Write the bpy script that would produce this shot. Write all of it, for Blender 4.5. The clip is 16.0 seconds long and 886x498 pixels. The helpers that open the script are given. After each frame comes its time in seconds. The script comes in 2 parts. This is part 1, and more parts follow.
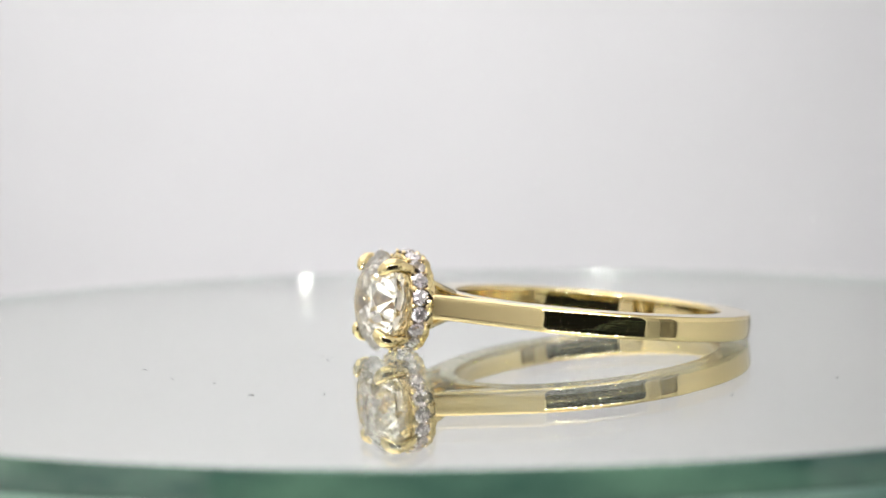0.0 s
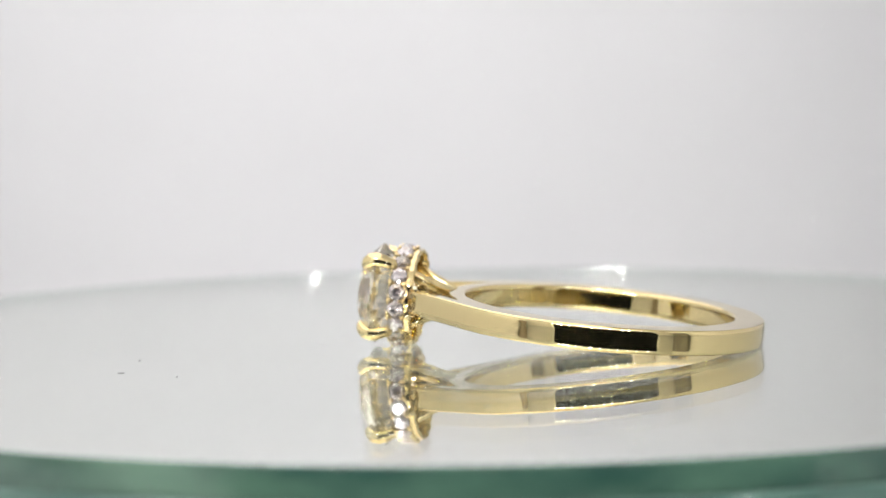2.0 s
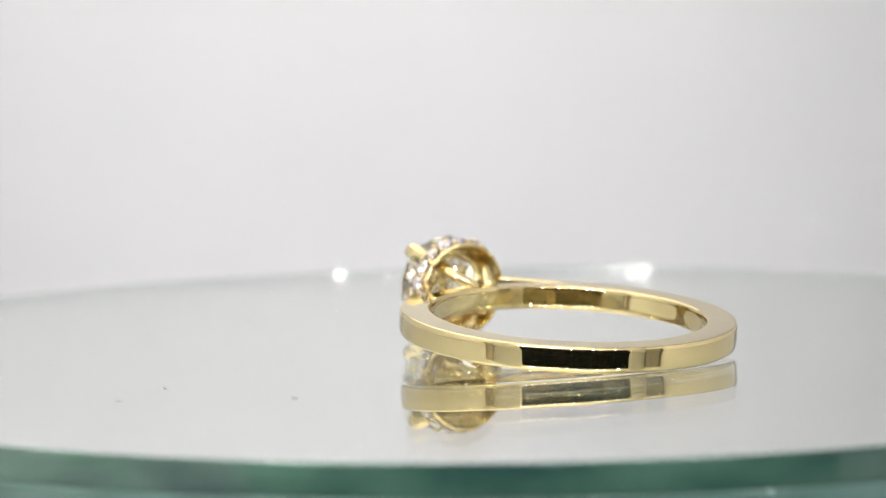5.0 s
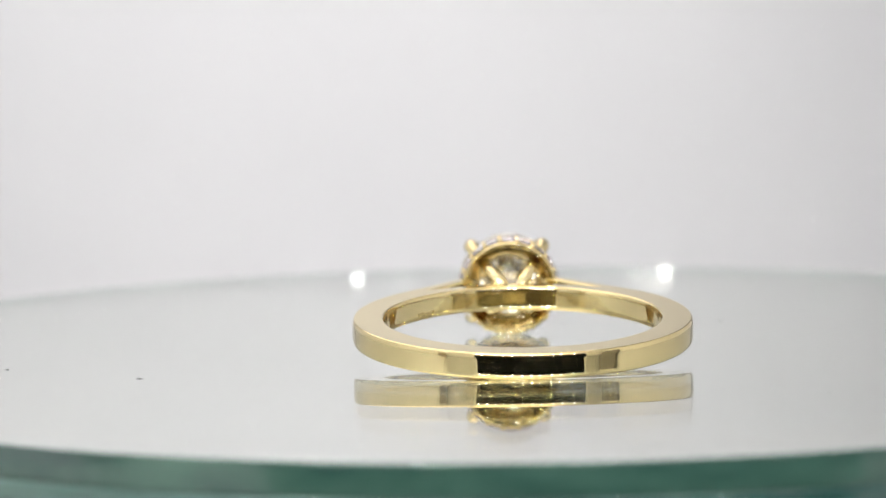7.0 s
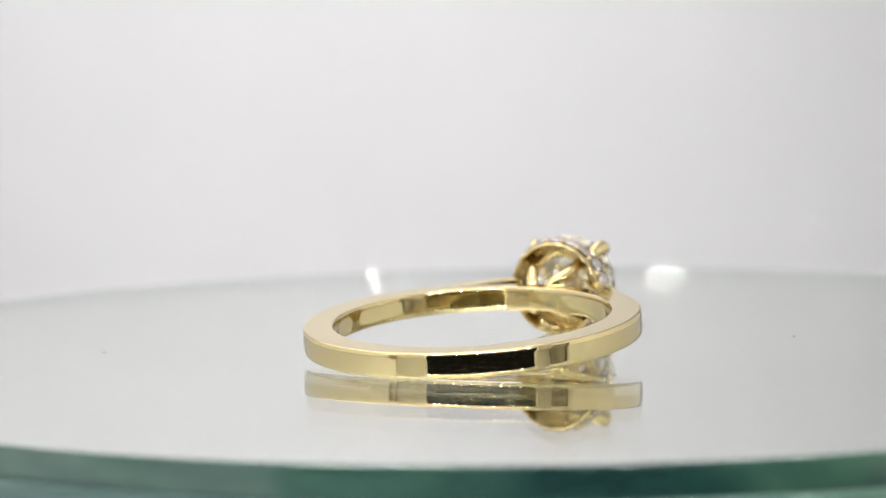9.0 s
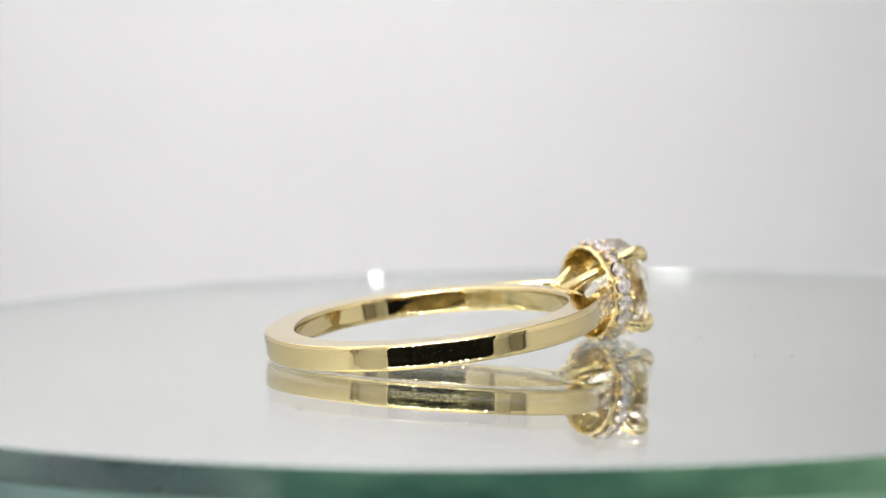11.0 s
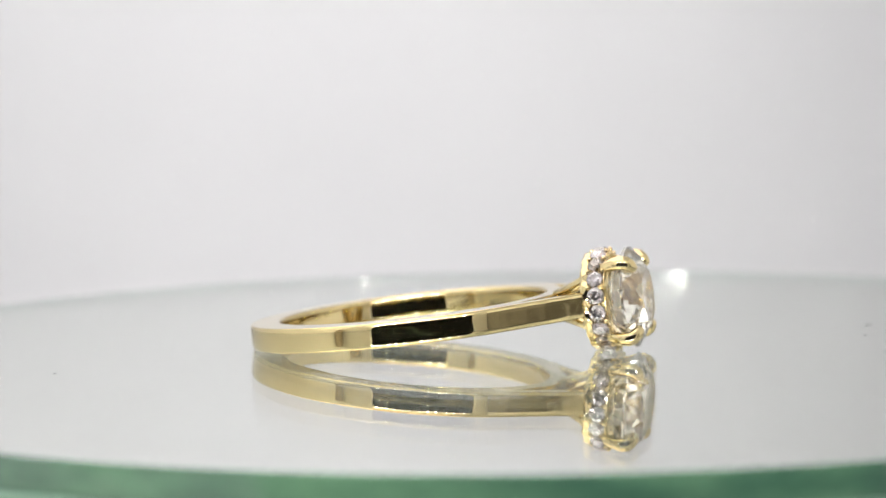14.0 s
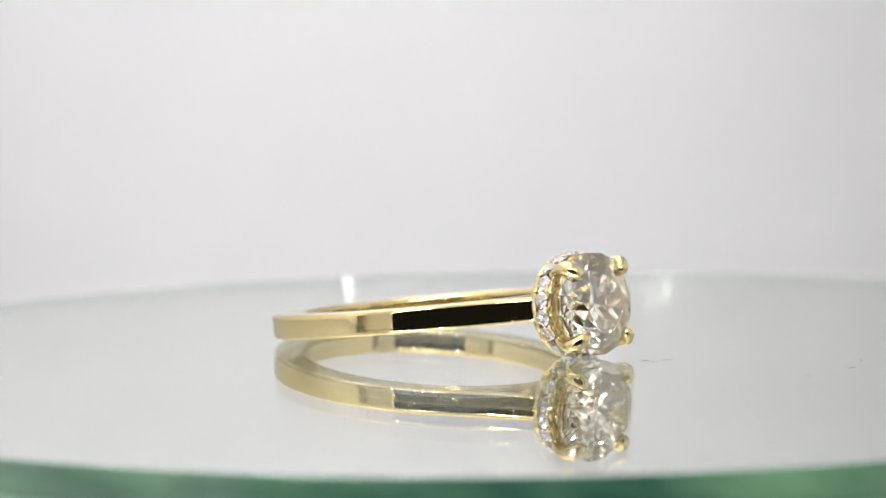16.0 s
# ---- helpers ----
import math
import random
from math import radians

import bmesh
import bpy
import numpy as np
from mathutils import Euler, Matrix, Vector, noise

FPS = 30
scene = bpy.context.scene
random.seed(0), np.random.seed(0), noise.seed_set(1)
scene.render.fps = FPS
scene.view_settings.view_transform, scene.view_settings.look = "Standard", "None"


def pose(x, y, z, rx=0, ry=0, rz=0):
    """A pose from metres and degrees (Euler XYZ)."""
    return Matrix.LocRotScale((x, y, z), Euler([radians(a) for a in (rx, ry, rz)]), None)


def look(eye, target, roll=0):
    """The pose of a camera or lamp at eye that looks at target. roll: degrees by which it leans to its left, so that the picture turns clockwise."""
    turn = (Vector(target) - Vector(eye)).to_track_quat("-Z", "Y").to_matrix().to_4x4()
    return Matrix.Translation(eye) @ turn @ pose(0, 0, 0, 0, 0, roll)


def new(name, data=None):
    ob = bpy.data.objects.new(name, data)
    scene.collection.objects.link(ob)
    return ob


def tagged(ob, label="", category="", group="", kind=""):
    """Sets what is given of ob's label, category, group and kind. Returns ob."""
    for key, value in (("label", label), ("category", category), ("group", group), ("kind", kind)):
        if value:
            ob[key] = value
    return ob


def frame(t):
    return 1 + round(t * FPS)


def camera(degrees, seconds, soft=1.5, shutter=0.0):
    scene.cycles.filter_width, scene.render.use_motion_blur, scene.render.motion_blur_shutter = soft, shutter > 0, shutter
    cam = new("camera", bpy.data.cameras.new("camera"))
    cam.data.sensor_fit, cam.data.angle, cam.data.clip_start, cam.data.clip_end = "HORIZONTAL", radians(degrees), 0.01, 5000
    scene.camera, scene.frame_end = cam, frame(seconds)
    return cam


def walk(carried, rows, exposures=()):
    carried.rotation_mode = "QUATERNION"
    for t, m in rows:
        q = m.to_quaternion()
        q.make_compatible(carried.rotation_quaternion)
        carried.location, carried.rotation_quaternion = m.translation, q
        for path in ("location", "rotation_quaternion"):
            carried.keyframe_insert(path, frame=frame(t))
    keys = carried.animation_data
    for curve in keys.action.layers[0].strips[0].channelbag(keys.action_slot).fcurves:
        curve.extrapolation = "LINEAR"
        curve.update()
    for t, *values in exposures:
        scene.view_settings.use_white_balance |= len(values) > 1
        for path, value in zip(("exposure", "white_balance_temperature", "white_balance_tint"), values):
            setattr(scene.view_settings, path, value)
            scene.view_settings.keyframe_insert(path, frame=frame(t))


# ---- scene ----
MM = 0.001

# ---- camera: stands still before the opening of the light box ----
EYE = (-3.81 * MM, -194.12 * MM, 24.25 * MM)
DOWN = radians(5.353)
STAND = look(EYE, (EYE[0], EYE[1] + math.cos(DOWN), EYE[2] - math.sin(DOWN)), -0.907)
cam = camera(15.86, 16.0, soft=1.2)
cam.data.dof.use_dof = True
cam.data.dof.focus_distance = 0.186
cam.data.dof.aperture_fstop = 43
# facets and silvered glass pass the light on many times
scene.cycles.max_bounces, scene.cycles.glossy_bounces, scene.cycles.transmission_bounces = 24, 16, 16
scene.cycles.sample_clamp_indirect = 100.0
walk(cam, [(0.0, STAND), (16.0, STAND)])

# ---- the turning: one steady speed for the plate and all that lies on it ----
SPIN = -15.337          # degrees a second
RING_AT = (5.106, 2.504)  # ring's centre from the axle at the start, mm
RING_TURN = 199.976     # where the head points at the start, degrees
RING_TILT = 5.93        # the head lifts the band off the glass, degrees
PLATE_R = 46.91
PLATE_OFF = (2.136 * math.cos(radians(171.04)), 2.136 * math.sin(radians(171.04)))
GLASS = 3.0             # thickness of the plate, mm
FLOOR_Z = -70.0

# ---- world and lamps ----
world = bpy.data.worlds.new("room")
scene.world = world
world.use_nodes = True
world.node_tree.nodes["Background"].inputs["Color"].default_value = (0.55, 0.6, 0.7, 1)
world.node_tree.nodes["Background"].inputs["Strength"].default_value = 0.022


def lamp(name, x, y, z, target, sx, sy, watts, tint):
    data = bpy.data.lights.new(name, "AREA")
    data.shape, data.size, data.size_y, data.energy, data.color = "RECTANGLE", sx * MM, sy * MM, watts, tint
    ob = new(name, data)
    ob.matrix_world = look((x * MM, y * MM, z * MM), tuple(c * MM for c in target))
    return ob


lamp("ceiling_panel_lamp", -62, 95, 165, (-62, 95.01, 0), 190, 370, 0.365, (1.0, 0.99, 0.995))
LED_GLOW = 390.0


# ---- materials ----
def material(name, colour, rough=0.5, metal=0.0, **more):
    m = bpy.data.materials.new(name)
    m.use_nodes = True
    b = m.node_tree.nodes["Principled BSDF"]
    b.inputs["Base Color"].default_value = (*colour, 1)
    b.inputs["Roughness"].default_value = rough
    b.inputs["Metallic"].default_value = metal
    for key, value in more.items():
        b.inputs[key.replace("_", " ")].default_value = value
    return m


def noisy(m, scale, low, high, detail=4.0, stretch=(1, 1, 1), socket="Base Color", lo=0.35, hi=0.65):
    """Lets one socket wander between two values on a noise of that scale (per metre)."""
    t = m.node_tree
    co = t.nodes.new("ShaderNodeTexCoord")
    mp = t.nodes.new("ShaderNodeMapping")
    mp.inputs["Scale"].default_value = stretch
    n = t.nodes.new("ShaderNodeTexNoise")
    n.inputs["Scale"].default_value, n.inputs["Detail"].default_value = scale, detail
    r = t.nodes.new("ShaderNodeMapRange")
    r.inputs["From Min"].default_value, r.inputs["From Max"].default_value = lo, hi
    t.links.new(co.outputs["Object"], mp.inputs["Vector"])
    t.links.new(mp.outputs["Vector"], n.inputs["Vector"])
    t.links.new(n.outputs["Fac"], r.inputs["Value"])
    b = t.nodes["Principled BSDF"]
    if socket == "Base Color":
        x = t.nodes.new("ShaderNodeMix")
        x.data_type = "RGBA"
        x.inputs["A"].default_value, x.inputs["B"].default_value = (*low, 1), (*high, 1)
        t.links.new(r.outputs["Result"], x.inputs["Factor"])
        t.links.new(x.outputs["Result"], b.inputs[socket])
    else:
        r.inputs["To Min"].default_value, r.inputs["To Max"].default_value = low, high
        t.links.new(r.outputs["Result"], b.inputs[socket])
    return m


def bumpy(m, scale, strength, depth, stretch=(1, 1, 1), detail=3.0):
    t = m.node_tree
    co = t.nodes.new("ShaderNodeTexCoord")
    mp = t.nodes.new("ShaderNodeMapping")
    mp.inputs["Scale"].default_value = stretch
    n = t.nodes.new("ShaderNodeTexNoise")
    n.inputs["Scale"].default_value, n.inputs["Detail"].default_value = scale, detail
    b = t.nodes.new("ShaderNodeBump")
    b.inputs["Strength"].default_value, b.inputs["Distance"].default_value = strength, depth
    t.links.new(co.outputs["Object"], mp.inputs["Vector"])
    t.links.new(mp.outputs["Vector"], n.inputs["Vector"])
    t.links.new(n.outputs["Fac"], b.inputs["Height"])
    t.links.new(b.outputs["Normal"], t.nodes["Principled BSDF"].inputs["Normal"])
    return m


M_GOLD = bumpy(noisy(material("polished_gold", (0.66, 0.54, 0.28), 0.04, 1.0), 900, 0.015, 0.05, socket="Roughness"), 240, 0.2, 0.00015)
M_GOLD_CAST = bumpy(noisy(material("gallery_gold", (0.70, 0.575, 0.305), 0.12, 1.0), 1500, 0.07, 0.2, socket="Roughness"), 2500, 0.12, 0.00003)
M_DIAMOND = material("diamond", (0.99, 0.955, 0.85), 0.0, 0.0, IOR=2.42, Transmission_Weight=1.0)
M_MELEE = material("small_diamond", (0.82, 0.75, 0.755), 0.0, 0.0, IOR=2.42, Transmission_Weight=1.0)
M_COATED = material("half_mirrored_glass", (0.96, 0.965, 0.94), 0.0, 0.14, IOR=1.5, Transmission_Weight=1.0)
M_MIRROR = noisy(material("old_silvering", (0.7, 0.76, 0.72), 0.01, 1.0), 60, (0.75, 0.775, 0.755), (0.80, 0.82, 0.80))
M_UNDER = noisy(material("dark_felt", (0.05, 0.05, 0.05), 0.9), 300, (0.04, 0.042, 0.042), (0.07, 0.072, 0.07))
M_EDGE = bumpy(noisy(material("green_glass_edge", (0.05, 0.16, 0.12), 0.18, 0.0, Coat_Weight=1.0, Coat_Roughness=0.08),
                     85, (0.028, 0.092, 0.078), (0.14, 0.295, 0.205), 6, (1, 1, 2.5)), 260, 0.35, 0.0006, (1, 1, 0.25))
# lower strip: the extra light it catches is put into a lighter green
M_EDGE_LOW = bumpy(noisy(material("lit_glass_edge", (0.15, 0.33, 0.26), 0.15, 0.0, Coat_Weight=1.0, Coat_Roughness=0.05),
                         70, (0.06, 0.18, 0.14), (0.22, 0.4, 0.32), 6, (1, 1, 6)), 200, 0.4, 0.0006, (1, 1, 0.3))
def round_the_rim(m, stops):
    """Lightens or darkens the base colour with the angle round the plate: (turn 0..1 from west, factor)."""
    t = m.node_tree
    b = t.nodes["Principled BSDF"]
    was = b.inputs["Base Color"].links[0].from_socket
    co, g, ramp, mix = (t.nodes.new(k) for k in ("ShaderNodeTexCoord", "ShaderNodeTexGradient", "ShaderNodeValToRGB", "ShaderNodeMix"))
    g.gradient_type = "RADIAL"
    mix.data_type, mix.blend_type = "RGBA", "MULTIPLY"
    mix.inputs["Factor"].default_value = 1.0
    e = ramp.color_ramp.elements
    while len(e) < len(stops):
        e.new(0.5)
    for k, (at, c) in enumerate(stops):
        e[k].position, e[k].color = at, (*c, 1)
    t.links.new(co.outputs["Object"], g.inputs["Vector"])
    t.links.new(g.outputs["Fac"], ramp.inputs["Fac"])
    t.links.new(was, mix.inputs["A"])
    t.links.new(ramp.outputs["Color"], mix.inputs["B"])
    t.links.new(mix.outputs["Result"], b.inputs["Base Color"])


# the edge's base colour is paler on one side of the plate
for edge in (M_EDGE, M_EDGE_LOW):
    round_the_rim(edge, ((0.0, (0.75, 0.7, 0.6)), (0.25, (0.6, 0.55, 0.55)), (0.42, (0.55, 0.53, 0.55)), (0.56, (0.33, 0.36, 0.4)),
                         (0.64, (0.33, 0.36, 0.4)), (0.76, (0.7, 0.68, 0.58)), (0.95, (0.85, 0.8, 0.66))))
M_GROUND = bumpy(material("ground_glass_side", (0.3, 0.5, 0.4), 0.03, 0.0, IOR=1.5, Transmission_Weight=0.45), 140, 0.05, 0.0003, (1, 1, 0.05))
M_WHITE = bumpy(noisy(material("white_box_lining", (0.8, 0.8, 0.8), 0.65), 9, (0.77, 0.768, 0.775), (0.82, 0.818, 0.82), 3), 700, 0.06, 0.0003)
M_PLASTIC = noisy(material("white_plastic", (0.75, 0.75, 0.74), 0.4), 40, (0.72, 0.72, 0.71), (0.78, 0.78, 0.77))
M_GREY = noisy(material("grey_fabric", (0.2, 0.19, 0.16), 0.8), 120, (0.14, 0.13, 0.12), (0.25, 0.24, 0.21))
M_TAN = noisy(material("brown_plastic", (0.3, 0.26, 0.2), 0.7), 120, (0.25, 0.22, 0.17), (0.34, 0.29, 0.23))
M_BOARD = noisy(material("dark_circuit_board", (0.03, 0.03, 0.03), 0.5), 200, (0.02, 0.02, 0.02), (0.05, 0.05, 0.05))
M_TABLE = noisy(material("dark_table_top", (0.03, 0.028, 0.025), 0.6), 30, (0.02, 0.02, 0.02), (0.045, 0.04, 0.035))
M_DUST = noisy(material("dust", (0.12, 0.12, 0.12), 0.9), 3000, (0.06, 0.06, 0.06), (0.3, 0.3, 0.3))
M_STAMP = noisy(material("stamped_mark", (0.5, 0.36, 0.14), 0.35, 1.0), 2000, (0.4, 0.28, 0.1), (0.6, 0.45, 0.2))
M_LED = material("lit_led", (1, 1, 1), 0.4, 0.0, Emission_Color=(1.0, 0.985, 0.96, 1), Emission_Strength=LED_GLOW)


# ---- mesh helpers (all sizes in mm) ----
def part(name, bm, mat, parent=None, label="", smooth=True):
    bmesh.ops.recalc_face_normals(bm, faces=bm.faces)
    me = bpy.data.meshes.new(name)
    bmesh.ops.scale(bm, vec=(MM, MM, MM), verts=bm.verts)
    for f in bm.faces:
        f.smooth = smooth
    bm.to_mesh(me)
    bm.free()
    me.materials.append(mat)
    ob = new(name, me)
    ob.parent = parent
    return tagged(ob, label)


def box(bm, x0, x1, y0, y1, z0, z1, bevel=0.0):
    r = bmesh.ops.create_cube(bm, size=1)
    bmesh.ops.scale(bm, vec=(x1 - x0, y1 - y0, z1 - z0), verts=r["verts"])
    bmesh.ops.translate(bm, vec=((x0 + x1) / 2, (y0 + y1) / 2, (z0 + z1) / 2), verts=r["verts"])
    if bevel:
        es = {e for v in r["verts"] for e in v.link_edges}
        bmesh.ops.bevel(bm, geom=list(es), offset=bevel, segments=2, profile=0.5, affect="EDGES")
    return bm


def loft(bm, loops, closed=False, caps=True):
    """Skins a row of equally long closed loops of points."""
    rows = [[bm.verts.new(p) for p in loop] for loop in loops]
    n = len(rows[0])
    pairs = list(zip(rows, rows[1:])) + ([(rows[-1], rows[0])] if closed else [])
    for a, b in pairs:
        for i in range(n):
            bm.faces.new((a[i], a[(i + 1) % n], b[(i + 1) % n], b[i]))
    if caps and not closed:
        bm.faces.new(rows[0])
        bm.faces.new(rows[-1])
    return bm


def rounded(u0, u1, v0, v1, ru, rv=None, seg=4):
    """A rectangle with rounded (elliptic) corners as a closed loop of (u, v), with a support point beside each rounding."""
    rv = rv or ru
    out = []
    for cu, cv, a0 in ((u1 - ru, v1 - rv, 0), (u0 + ru, v1 - rv, 90), (u0 + ru, v0 + rv, 180), (u1 - ru, v0 + rv, 270)):
        arc = [(cu + ru * math.cos(radians(a0 + 90 * k / seg)), cv + rv * math.sin(radians(a0 + 90 * k / seg))) for k in range(seg + 1)]
        c, d = math.cos(radians(a0)), math.sin(radians(a0))
        out.append((arc[0][0] + 0.2 * ru * d, arc[0][1] - 0.2 * rv * c))
        out += arc
        c, d = math.cos(radians(a0 + 90)), math.sin(radians(a0 + 90))
        out.append((arc[-1][0] - 0.2 * ru * d, arc[-1][1] + 0.2 * rv * c))
    return out


def rod(bm, points, radii, sides=10, flat=1.0, up=Vector((0, 0, 1))):
    """A tapered rod along points; flat squeezes it across up."""
    pts = [Vector(p) for p in points]
    loops = []
    for i, p in enumerate(pts):
        d = (pts[min(i + 1, len(pts) - 1)] - pts[max(i - 1, 0)]).normalized()
        side = d.cross(up)
        side = side.normalized() if side.length > 1e-6 else d.orthogonal().normalized()
        top = side.cross(d).normalized()
        r = radii[i]
        loops.append([p + side * (r * flat * math.cos(2 * math.pi * k / sides)) + top * (r * math.sin(2 * math.pi * k / sides)) for k in range(sides)])
    return loft(bm, loops)


def lathe(bm, outline, sides=96):
    """Turns a closed outline of (radius, z) about the z axis."""
    return loft(bm, [[(r * math.cos(a), r * math.sin(a), z) for r, z in outline] for a in (2 * math.pi * k / sides for k in range(sides))], closed=True)


# ---- the light box ----
X0, X1, Y0, Y1, ZT = -150.0, 150.0, -120.0, 300.0, 170.0
OPEN_X0, OPEN_X1, OPEN_Z = -73.0, 98.0, 60.0
WT = 4.0


def setting(name, bm, mat, label, smooth=False):
    ob = part(name, bm, mat, None, label, smooth)
    return tagged(ob, label, kind="structure")


def light_box():
    # floor and back wall are one sheet that bends up in a wide sweep
    sweep, r = [], 45.0
    sweep += [(Y0 - 3, FLOOR_Z), (Y1 - r, FLOOR_Z)]
    sweep += [(Y1 - r + r * math.sin(a), FLOOR_Z + r - r * math.cos(a)) for a in (radians(90 * k / 16) for k in range(1, 17))]
    sweep += [(Y1, ZT)]
    under = [(y + (WT if z > FLOOR_Z + r - 1 else 0), z - (0 if z > FLOOR_Z + r - 1 else WT)) for y, z in sweep]
    loop = sweep + under[::-1]
    bm = loft(bmesh.new(), [[(x, y, z) for y, z in loop] for x in (X0, X1)])
    ob = setting("backdrop", bm, M_WHITE, "seamless white sweep, floor and back of the light box")
    for f in ob.data.polygons:
        f.use_smooth = abs(f.normal.x) < 0.5
    setting("wall_west", box(bmesh.new(), X0 - WT, X0 - 0.02, Y0 - WT, Y1 + WT, FLOOR_Z - WT, ZT), M_WHITE, "white side wall of the light box")
    setting("wall_east", box(bmesh.new(), X1 + 0.02, X1 + WT, Y0 - WT, Y1 + WT, FLOOR_Z - WT, ZT), M_WHITE, "white side wall of the light box")
    bm = box(bmesh.new(), X0, OPEN_X0, Y0 - WT, Y0, FLOOR_Z + 0.1, ZT - 0.1)
    box(bm, OPEN_X1, X1, Y0 - WT, Y0, FLOOR_Z + 0.1, ZT - 0.1)
    box(bm, OPEN_X0, OPEN_X1, Y0 - WT, Y0, OPEN_Z, ZT - 0.1)
    setting("wall_south", bm, M_WHITE, "white front wall with a wide opening")
    setting("ceiling", box(bmesh.new(), X0 - WT, X1 + WT, Y0 - WT, Y1 + WT, ZT + 0.02, ZT + WT), M_WHITE, "white ceiling of the light box")
    setting("table_top", box(bmesh.new(), -700, 700, -900, 500, FLOOR_Z - WT - 30, FLOOR_Z - WT - 0.05), M_TABLE, "dark table under the light box")


def led_strip():
    strip = tagged(new("led_strip"), "strip of small lit white lamps over the opening", "led strip")
    strip.location = (0, (Y0 + 0.05) * MM, (OPEN_Z + 6) * MM)
    part("board", box(bmesh.new(), OPEN_X0 - 1, OPEN_X1 - 2, 0, 1.0, -5, 9, 0.2), M_BOARD, strip, "dark circuit board", False)
    bm = box(bmesh.new(), -0.75, 0.75, 0, 1.0, -4.5, 4.5, 0.25)
    first = part("led", bm, M_LED, strip, "lit white lamp", False)
    for k, x in enumerate((-71, -62, -55, -42, -31, -19, -5, 8, 20, 37, 50, 72)):
        ob = first if k == 0 else first.copy()
        if k:
            scene.collection.objects.link(ob)
        ob.location = ((x + 2) * MM, 1.1 * MM, 0)


def wall_fittings():
    flap = part("wall_flap", box(bmesh.new(), X1 - 13, X1 - 0.1, -119, -80, -64, 58, 2.0), M_GREY, None, "", False)
    tagged(flap, "grey fabric flap on the white side wall", "flap")
    bm = bmesh.new()
    bmesh.ops.create_uvsphere(bm, u_segments=32, v_segments=20, radius=1.0)
    bmesh.ops.scale(bm, vec=(7.5, 10.5, 31), verts=bm.verts)
    bmesh.ops.translate(bm, vec=(X0 + 5.0, -109, 17), verts=bm.verts)
    bmesh.ops.bisect_plane(bm, geom=bm.verts[:] + bm.edges[:] + bm.faces[:], plane_co=(X0 + 0.1, 0, 0), plane_no=(-1, 0, 0), clear_outer=True)
    bmesh.ops.holes_fill(bm, edges=bm.edges)
    knob = part("wall_clip", bm, M_TAN)
    tagged(knob, "rounded brownish clip on the white side wall", "clip")


def turntable():
    """The plate turns about the axle; its own middle lies a little off it."""
    plate = tagged(new("turntable_plate"), "round glass plate with a green edge on dark felt", "turntable")
    ox, oy = PLATE_OFF
    def put(bm):
        bmesh.ops.translate(bm, vec=(ox, oy, 0), verts=bm.verts)
        return bm
    rim = PLATE_R
    bm = bmesh.new()
    loops = [[(q * math.cos(a), q * math.sin(a), z) for a in (2 * math.pi * k / 512 for k in range(512))] for q, z in ((rim - 0.16, -GLASS), (rim - 0.228, 0.0))]
    sheet = part("glass", put(loft(bm, loops)), M_COATED, plate, "half-mirrored clear glass sheet with silvered underside", False)
    sheet.data.materials.append(M_GROUND)
    sheet.data.materials.append(M_MIRROR)
    for f in sheet.data.polygons:
        f.material_index = 2 if f.normal.z < -0.5 else (0 if f.normal.z > 0.5 else 1)
    outline = [(rim - 0.14, -0.06), (rim - 0.24, -0.004), (rim - 0.05, -0.008), (rim - 0.012, -0.05), (rim, -0.12), (rim, -1.45), (rim - 0.02, -1.65), (rim - 0.07, -1.75), (rim - 0.14, -1.75)]
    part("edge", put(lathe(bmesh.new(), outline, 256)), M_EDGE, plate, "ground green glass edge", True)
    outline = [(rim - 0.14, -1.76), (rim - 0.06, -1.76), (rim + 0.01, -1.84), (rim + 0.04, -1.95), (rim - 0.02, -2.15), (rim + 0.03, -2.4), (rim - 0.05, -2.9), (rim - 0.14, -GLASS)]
    part("lower_edge", put(lathe(bmesh.new(), outline, 256)), M_EDGE_LOW, plate, "polished lower edge, coloured paler for the light it catches", True)
    bm = lathe(bmesh.new(), [(0.01, -GLASS - 0.02), (rim - 0.3, -GLASS - 0.02), (rim - 0.3, -GLASS - 0.2), (0.01, -GLASS - 0.2)], 128)
    part("backing", put(bm), M_UNDER, plate, "dark felt backing", False)
    base = tagged(new("pedestal"), "white plastic motor pedestal under the glass plate", "pedestal")
    base.location = (0, 0, FLOOR_Z * MM)
    h = -FLOOR_Z - GLASS - 0.2
    part("housing", lathe(bmesh.new(), [(0.01, 0), (39, 0), (40, 1), (40, h - 7), (39, h - 6), (0.01, h - 6)], 96), M_PLASTIC, base)
    part("axle", lathe(bmesh.new(), [(0.01, h - 6.2), (8, h - 6.2), (8, h), (0.01, h)], 48), M_PLASTIC, base)
    return plate


# ---- the ring ----
RI, RO, W = 8.25, 10.15, 1.5
XH = 12.15                   # middle of the halo along the head's axis
STONE_R = 3.1
GIRDLE_X = XH + 1.6


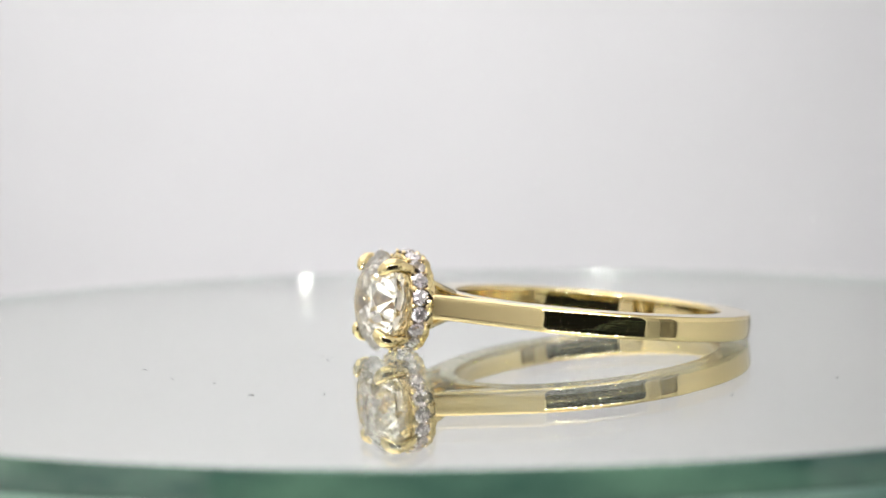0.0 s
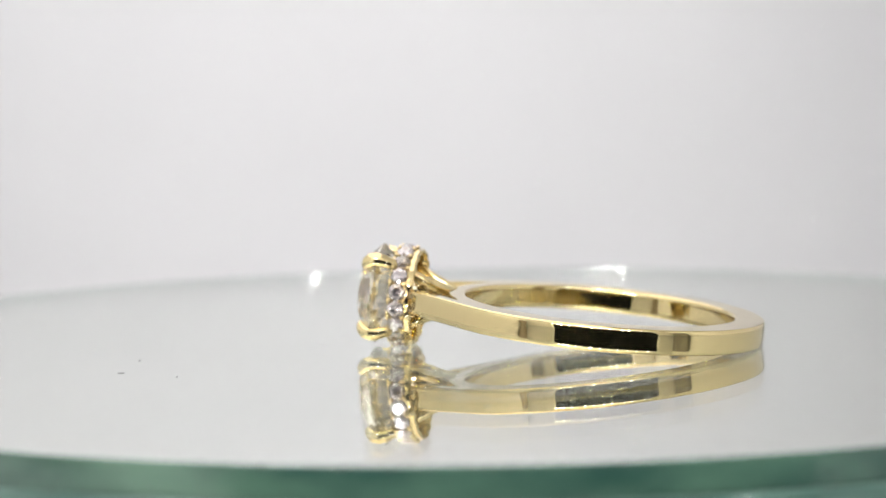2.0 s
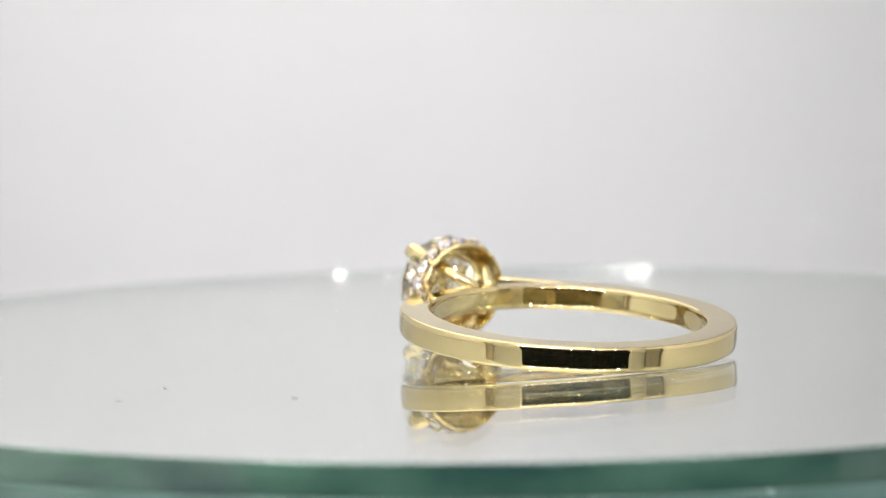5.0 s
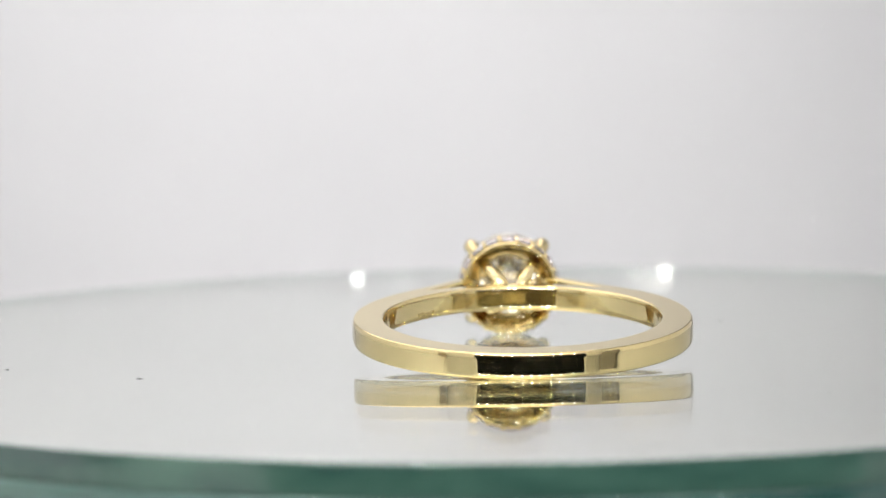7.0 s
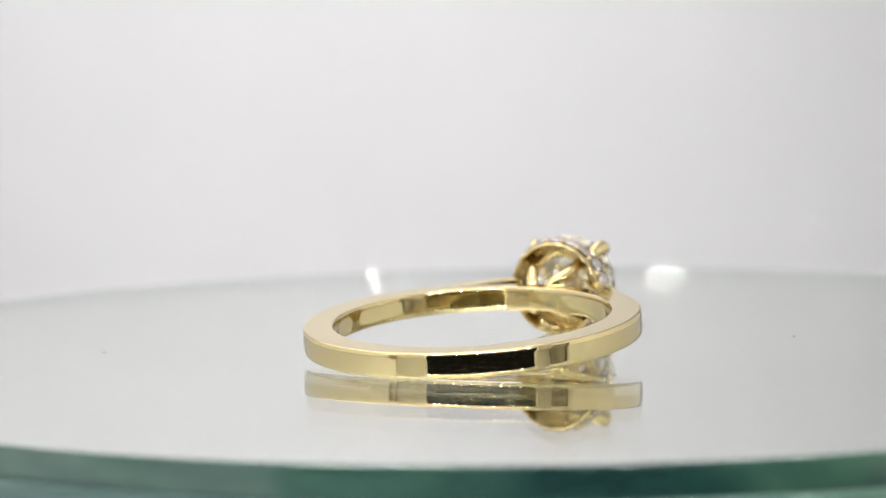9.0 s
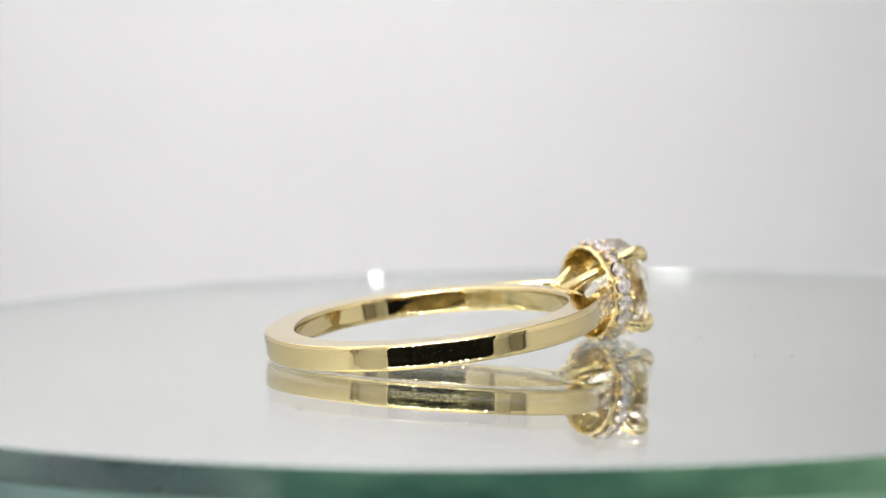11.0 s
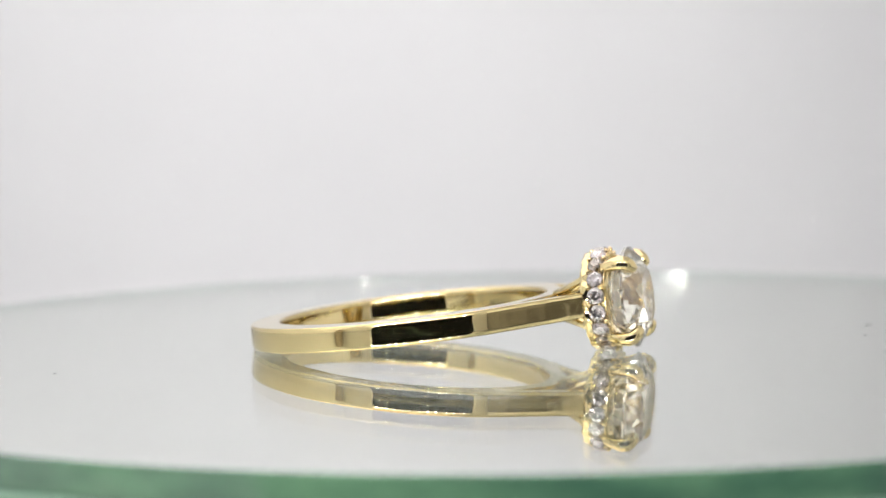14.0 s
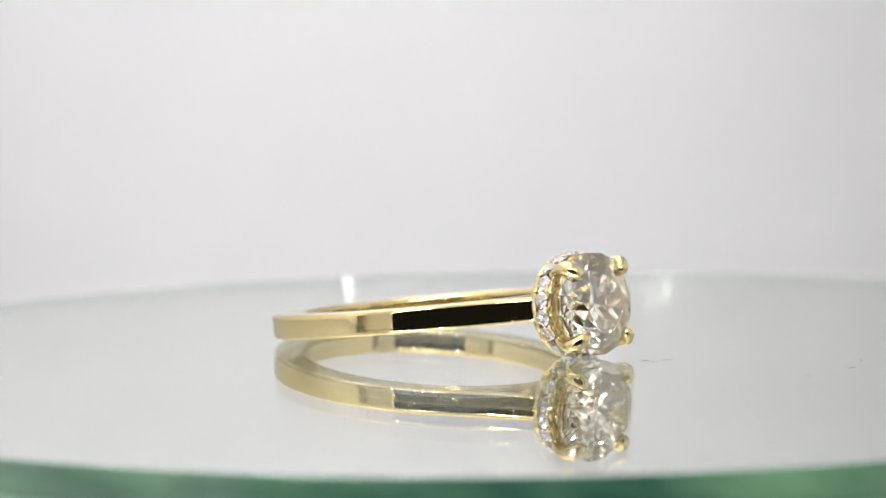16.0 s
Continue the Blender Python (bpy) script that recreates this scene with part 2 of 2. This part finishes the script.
def brilliant(bm, R):
    """A round brilliant, table up along z, girdle at z = 0."""
    def at(r, deg, z):
        return bm.verts.new((R * r * math.cos(radians(deg)), R * r * math.sin(radians(deg)), R * z))
    g = 0.022
    top = [at(0.56, 45 * k, g + 0.31) for k in range(8)]
    star = [at(0.76, 45 * k + 22.5, g + (1 - 0.76 * 0.9239) * 0.31 / 0.44) for k in range(8)]
    gu = [at(1, 22.5 * k, g) for k in range(16)]
    gl = [at(1, 22.5 * k, -g) for k in range(16)]
    low = [at(0.36, 45 * k + 22.5, -g - (1 - 0.36 * 0.9239) * 0.84) for k in range(8)]
    tip = at(0, 0, -g - 0.84)
    bm.faces.new(top)
    for k in range(8):
        n = (k + 1) % 8
        bm.faces.new((top[k], top[n], star[k]))
        bm.faces.new((top[k], star[k], gu[2 * k], star[k - 1]))
        bm.faces.new((star[k], gu[2 * k], gu[2 * k + 1]))
        bm.faces.new((star[k], gu[2 * k + 1], gu[(2 * k + 2) % 16]))
        bm.faces.new((low[k], gl[2 * k + 1], gl[2 * k]))
        bm.faces.new((low[k], gl[(2 * k + 2) % 16], gl[2 * k + 1]))
        bm.faces.new((tip, low[k - 1], gl[2 * k], low[k]))
    for k in range(16):
        n = (k + 1) % 16
        bm.faces.new((gu[k], gl[k], gl[n], gu[n]))
    return bm


def head_frame(x, angle, r):
    """A place round the head's axis: x along it, angle round it, r away from it."""
    return Vector((x, r * math.cos(radians(angle)), r * math.sin(radians(angle))))


def shank(ring):
    def outer(a):
        k = min(1.0, max(0.0, (abs(a) - 26) / 22))
        return 9.35 + (RO - 9.35) * k * k * (3 - 2 * k)
    loops = []
    for i in range(240):
        a = -180 + 1.5 * i
        prof = rounded(RI, outer(a), -W / 2, W / 2, 0.15, 0.34, 8)
        loops.append([(u * math.cos(radians(a)), u * math.sin(radians(a)), v) for u, v in prof])
    band = part("band", loft(bmesh.new(), loops, closed=True), M_GOLD, ring, "polished yellow gold band")
    # cathedral shoulders run straight on from the band to the halo
    for s in (1, -1):
        pts = []
        a0, a1 = 58, 45
        for i in range(8):
            a = a0 + (a1 - a0) * i / 7
            r = RO - 0.13 * (1 - i / 7) ** 2
            pts.append((r * math.cos(radians(a)), r * math.sin(radians(a)), math.sin(radians(a)), -math.cos(radians(a))))
        x, y, dx, dy = pts[-1]
        length = (XH - 0.42 - x) / dx
        for i in range(1, 12):
            d = length * i / 11
            pts.append((x + dx * d, y + dy * d, dx, dy))
        loops = []
        for i, (x, y, dx, dy) in enumerate(pts):
            k = i / (len(pts) - 1)
            thick = 1.05 - 0.2 * k
            prof = rounded(-thick, 0.0, -W / 2 + 0.003, W / 2 - 0.003, 0.15, 0.335, 8)
            loops.append([(x - dy * u, s * (y + dx * u), v) for u, v in prof])
        part("shoulder", loft(bmesh.new(), loops), M_GOLD, ring, "polished tapering shoulder")
    # stamped marks on the inner side, too small to read
    for k in range(5):
        a = radians(38 + 2.0 * k)
        bm = box(bmesh.new(), -0.02, 0.02, -0.08, 0.08, -0.1 + 0.03 * (k % 2), 0.1 - 0.04 * (k % 3))
        bmesh.ops.rotate(bm, cent=(0, 0, 0), matrix=Matrix.Rotation(a, 3, "Z"), verts=bm.verts)
        bmesh.ops.translate(bm, vec=(RI * math.cos(a), RI * math.sin(a), -0.36), verts=bm.verts)
        part("stamp_mark", bm, M_STAMP, band, "", False)


def halo(ring):
    # a scalloped hoop that carries small stones on its outer side
    count, hw = 18, 0.62
    loops = []
    for i in range(count * 12):
        ang = 360 * i / (count * 12)
        wave = 0.5 + 0.5 * math.cos(radians(ang * count))
        w = hw - 0.09 + 0.1 * wave
        lip = 2.98 - 0.1 * (1 - wave)
        b = -0.92 - 0.07 * wave
        front = [(2.36, w - 0.06), (2.42, w), (lip - 0.06, w), (lip, w - 0.05), (lip - 0.01, w - 0.12), (lip - 0.08, w - 0.17), (2.56, w - 0.2)]
        back = [(2.56, -w + 0.2), (lip - 0.08, -w + 0.17), (lip + 0.02, -w + 0.1), (lip + 0.02, -0.56), (2.98, b + 0.16), (2.94, b + 0.05), (2.87, b), (2.79, b + 0.03), (2.74, b + 0.12), (2.64, -0.5), (2.42, 0.1)]
        prof = back[::-1] + front[::-1]
        loops.append([head_frame(XH + v, ang, u) for u, v in prof])
    hoop = part("halo", loft(bmesh.new(), loops, closed=True), M_GOLD, ring, "gold halo hoop set with small stones")
    stone = brilliant(bmesh.new(), 0.515)
    stone_me = part("small_diamond", stone, M_MELEE, hoop, "clear round small diamond", False)
    bead = bmesh.new()
    bmesh.ops.create_icosphere(bead, subdivisions=2, radius=0.145)
    bead_ob = part("bead", bead, M_GOLD_CAST, hoop)
    for k in range(count):
        ang = 360 * (k + 0.5) / count
        p = head_frame(XH, ang, 3.0)
        out = head_frame(0, ang, 1)
        turn = out.to_track_quat("Z", "Y").to_matrix().to_4x4()
        ob = stone_me if k == 0 else stone_me.copy()
        if k:
            scene.collection.objects.link(ob)
        ob.matrix_basis = Matrix.Translation((p + out * 0.03) * MM) @ turn @ Matrix.Rotation(radians(37 * k), 4, "Z")
        for j, dx in enumerate((-0.45, 0.45)):
            ob = bead_ob if k == 0 and j == 0 else bead_ob.copy()
            if k or j:
                scene.collection.objects.link(ob)
            q = head_frame(XH + dx, ang + 180 / count, 3.04)
            ob.matrix_basis = Matrix.Translation(q * MM) @ Matrix.Rotation(0.4 * k, 4, "X")
    return hoop


def head(ring):
    stone = brilliant(bmesh.new(), STONE_R)
    bmesh.ops.rotate(stone, cent=(0, 0, 0), matrix=Matrix.Rotation(radians(8), 3, "Z"), verts=stone.verts)
    bmesh.ops.rotate(stone, cent=(0, 0, 0), matrix=Matrix.Rotation(radians(90), 3, "Y"), verts=stone.verts)
    bmesh.ops.translate(stone, vec=(GIRDLE_X, 0, 0), verts=stone.verts)
    part("diamond", stone, M_DIAMOND, ring, "large round brilliant-cut clear diamond", False)
    # a thin conical seat under the stone closes the halo
    prof = [(2.45, 0.42), (2.1, 0.5), (1.84, 0.56), (1.8, 0.5), (1.82, 0.42), (2.1, 0.36), (2.4, 0.26)]
    loops = [[head_frame(XH + x, 5.0 * k, r) for r, x in prof] for k in range(72)]
    part("stone_seat", loft(bmesh.new(), loops, closed=True), M_GOLD_CAST, ring, "thin gold seat under the stone")
    for ang in (45, 135, 225, 315):
        up = head_frame(0, ang, 1)
        path = [(XH + 0.1, 2.75), (XH + 0.7, 3.02), (XH + 1.15, 3.2), (XH + 1.55, 3.27), (XH + 1.84, 3.17), (XH + 2.08, 2.92), (XH + 2.22, 2.62), (XH + 2.27, 2.4)]
        rad = [0.3, 0.33, 0.37, 0.41, 0.42, 0.4, 0.32, 0.13]
        bm = rod(bmesh.new(), [head_frame(x, ang, r) for x, r in path], rad, 14, 1.15, up)
        part("prong", bm, M_GOLD, ring, "rounded claw prong over the stone's edge")
        bm = rod(bmesh.new(), [head_frame(XH - 0.2, ang, 2.45), head_frame(XH - 1.2, ang, 1.75), head_frame(9.2, ang, 0.75)], [0.36, 0.32, 0.36], 12, 1.1, up)
        part("gallery_strut", bm, M_GOLD_CAST, ring, "slanting strut under the stone")


def diamond_ring():
    ring = tagged(new("diamond_ring"), "yellow gold ring with a round diamond and hidden halo", "ring")
    shank(ring)
    halo(ring)
    head(ring)
    return ring


# ---- dust on the plate: (x, y, length, turn, width), mm from the axle at the start ----
SPECKS = (
    (-19.5, -12.6, 0.8, 110, 0.035), (-14.5, -20.1, 0.45, 30, 0.05), (-11.2, -3.9, 0.6, 65, 0.02), (-10.7, -5.4, 0.9, 92, 0.02),
    (-10.5, -4.0, 0.6, 85, 0.02), (16.1, -26.1, 0.4, 65, 0.045), (18.2, -16.7, 0.45, 104, 0.045), (-10.5, -20.1, 0.12, 23, 0.06),
    (-10.3, -34.5, 0.1, 23, 0.06), (11.8, -22.9, 0.3, 33, 0.045), (16.4, 23.1, 0.45, 173, 0.04), (-13.0, 9.6, 0.14, 138, 0.06),
    (-15.1, 10.1, 0.14, 102, 0.08), (-16.9, -14.9, 0.2, 12, 0.05), (-12.1, 0.3, 0.6, 89, 0.02), (-12.5, -0.5, 0.6, 131, 0.02),
    (-21.5, -8.6, 0.7, 131, 0.025), (46.0, 9.5, 0.2, 65, 0.06),
)


def dust():
    bm = bmesh.new()
    rng = random.Random(5)
    for x, y, length, turn, width in SPECKS:
        n = 5
        d = Vector((math.cos(radians(turn)), math.sin(radians(turn)), 0))
        bend = rng.uniform(-0.25, 0.25)
        side = Vector((-d.y, d.x, 0))
        pts = [Vector((x, y, width * 0.5)) + d * (length * (k / (n - 1) - 0.5)) + side * (bend * length * (1 - (2 * k / (n - 1) - 1) ** 2)) for k in range(n)]
        rod(bm, pts, [width * 0.35, width * 0.5, width * 0.5, width * 0.45, width * 0.2], 6)
    ob = part("dust", bm, M_DUST, None, "fine dark lint and dust specks on the glass")
    return tagged(ob, category="dust", kind="stuff")


light_box()
led_strip()
wall_fittings()
plate = turntable()
the_ring = diamond_ring()
specks = dust()


def motions():
    ta = radians(RING_TILT)
    lift = RO * math.sin(ta) + W / 2 * math.cos(ta)
    ring_rows, plate_rows = [], []
    for k in range(65):
        t = 16.0 * k / 64
        turn = Matrix.Rotation(radians(SPIN * t), 4, "Z")
        plate_rows.append((t, turn))
        lie = Matrix.Translation((RING_AT[0] * MM, RING_AT[1] * MM, lift * MM)) @ Matrix.Rotation(radians(RING_TURN), 4, "Z") @ Matrix.Rotation(-ta, 4, "Y")
        ring_rows.append((t, turn @ lie))
    walk(plate, plate_rows)
    walk(the_ring, ring_rows)
    walk(specks, plate_rows)


motions()
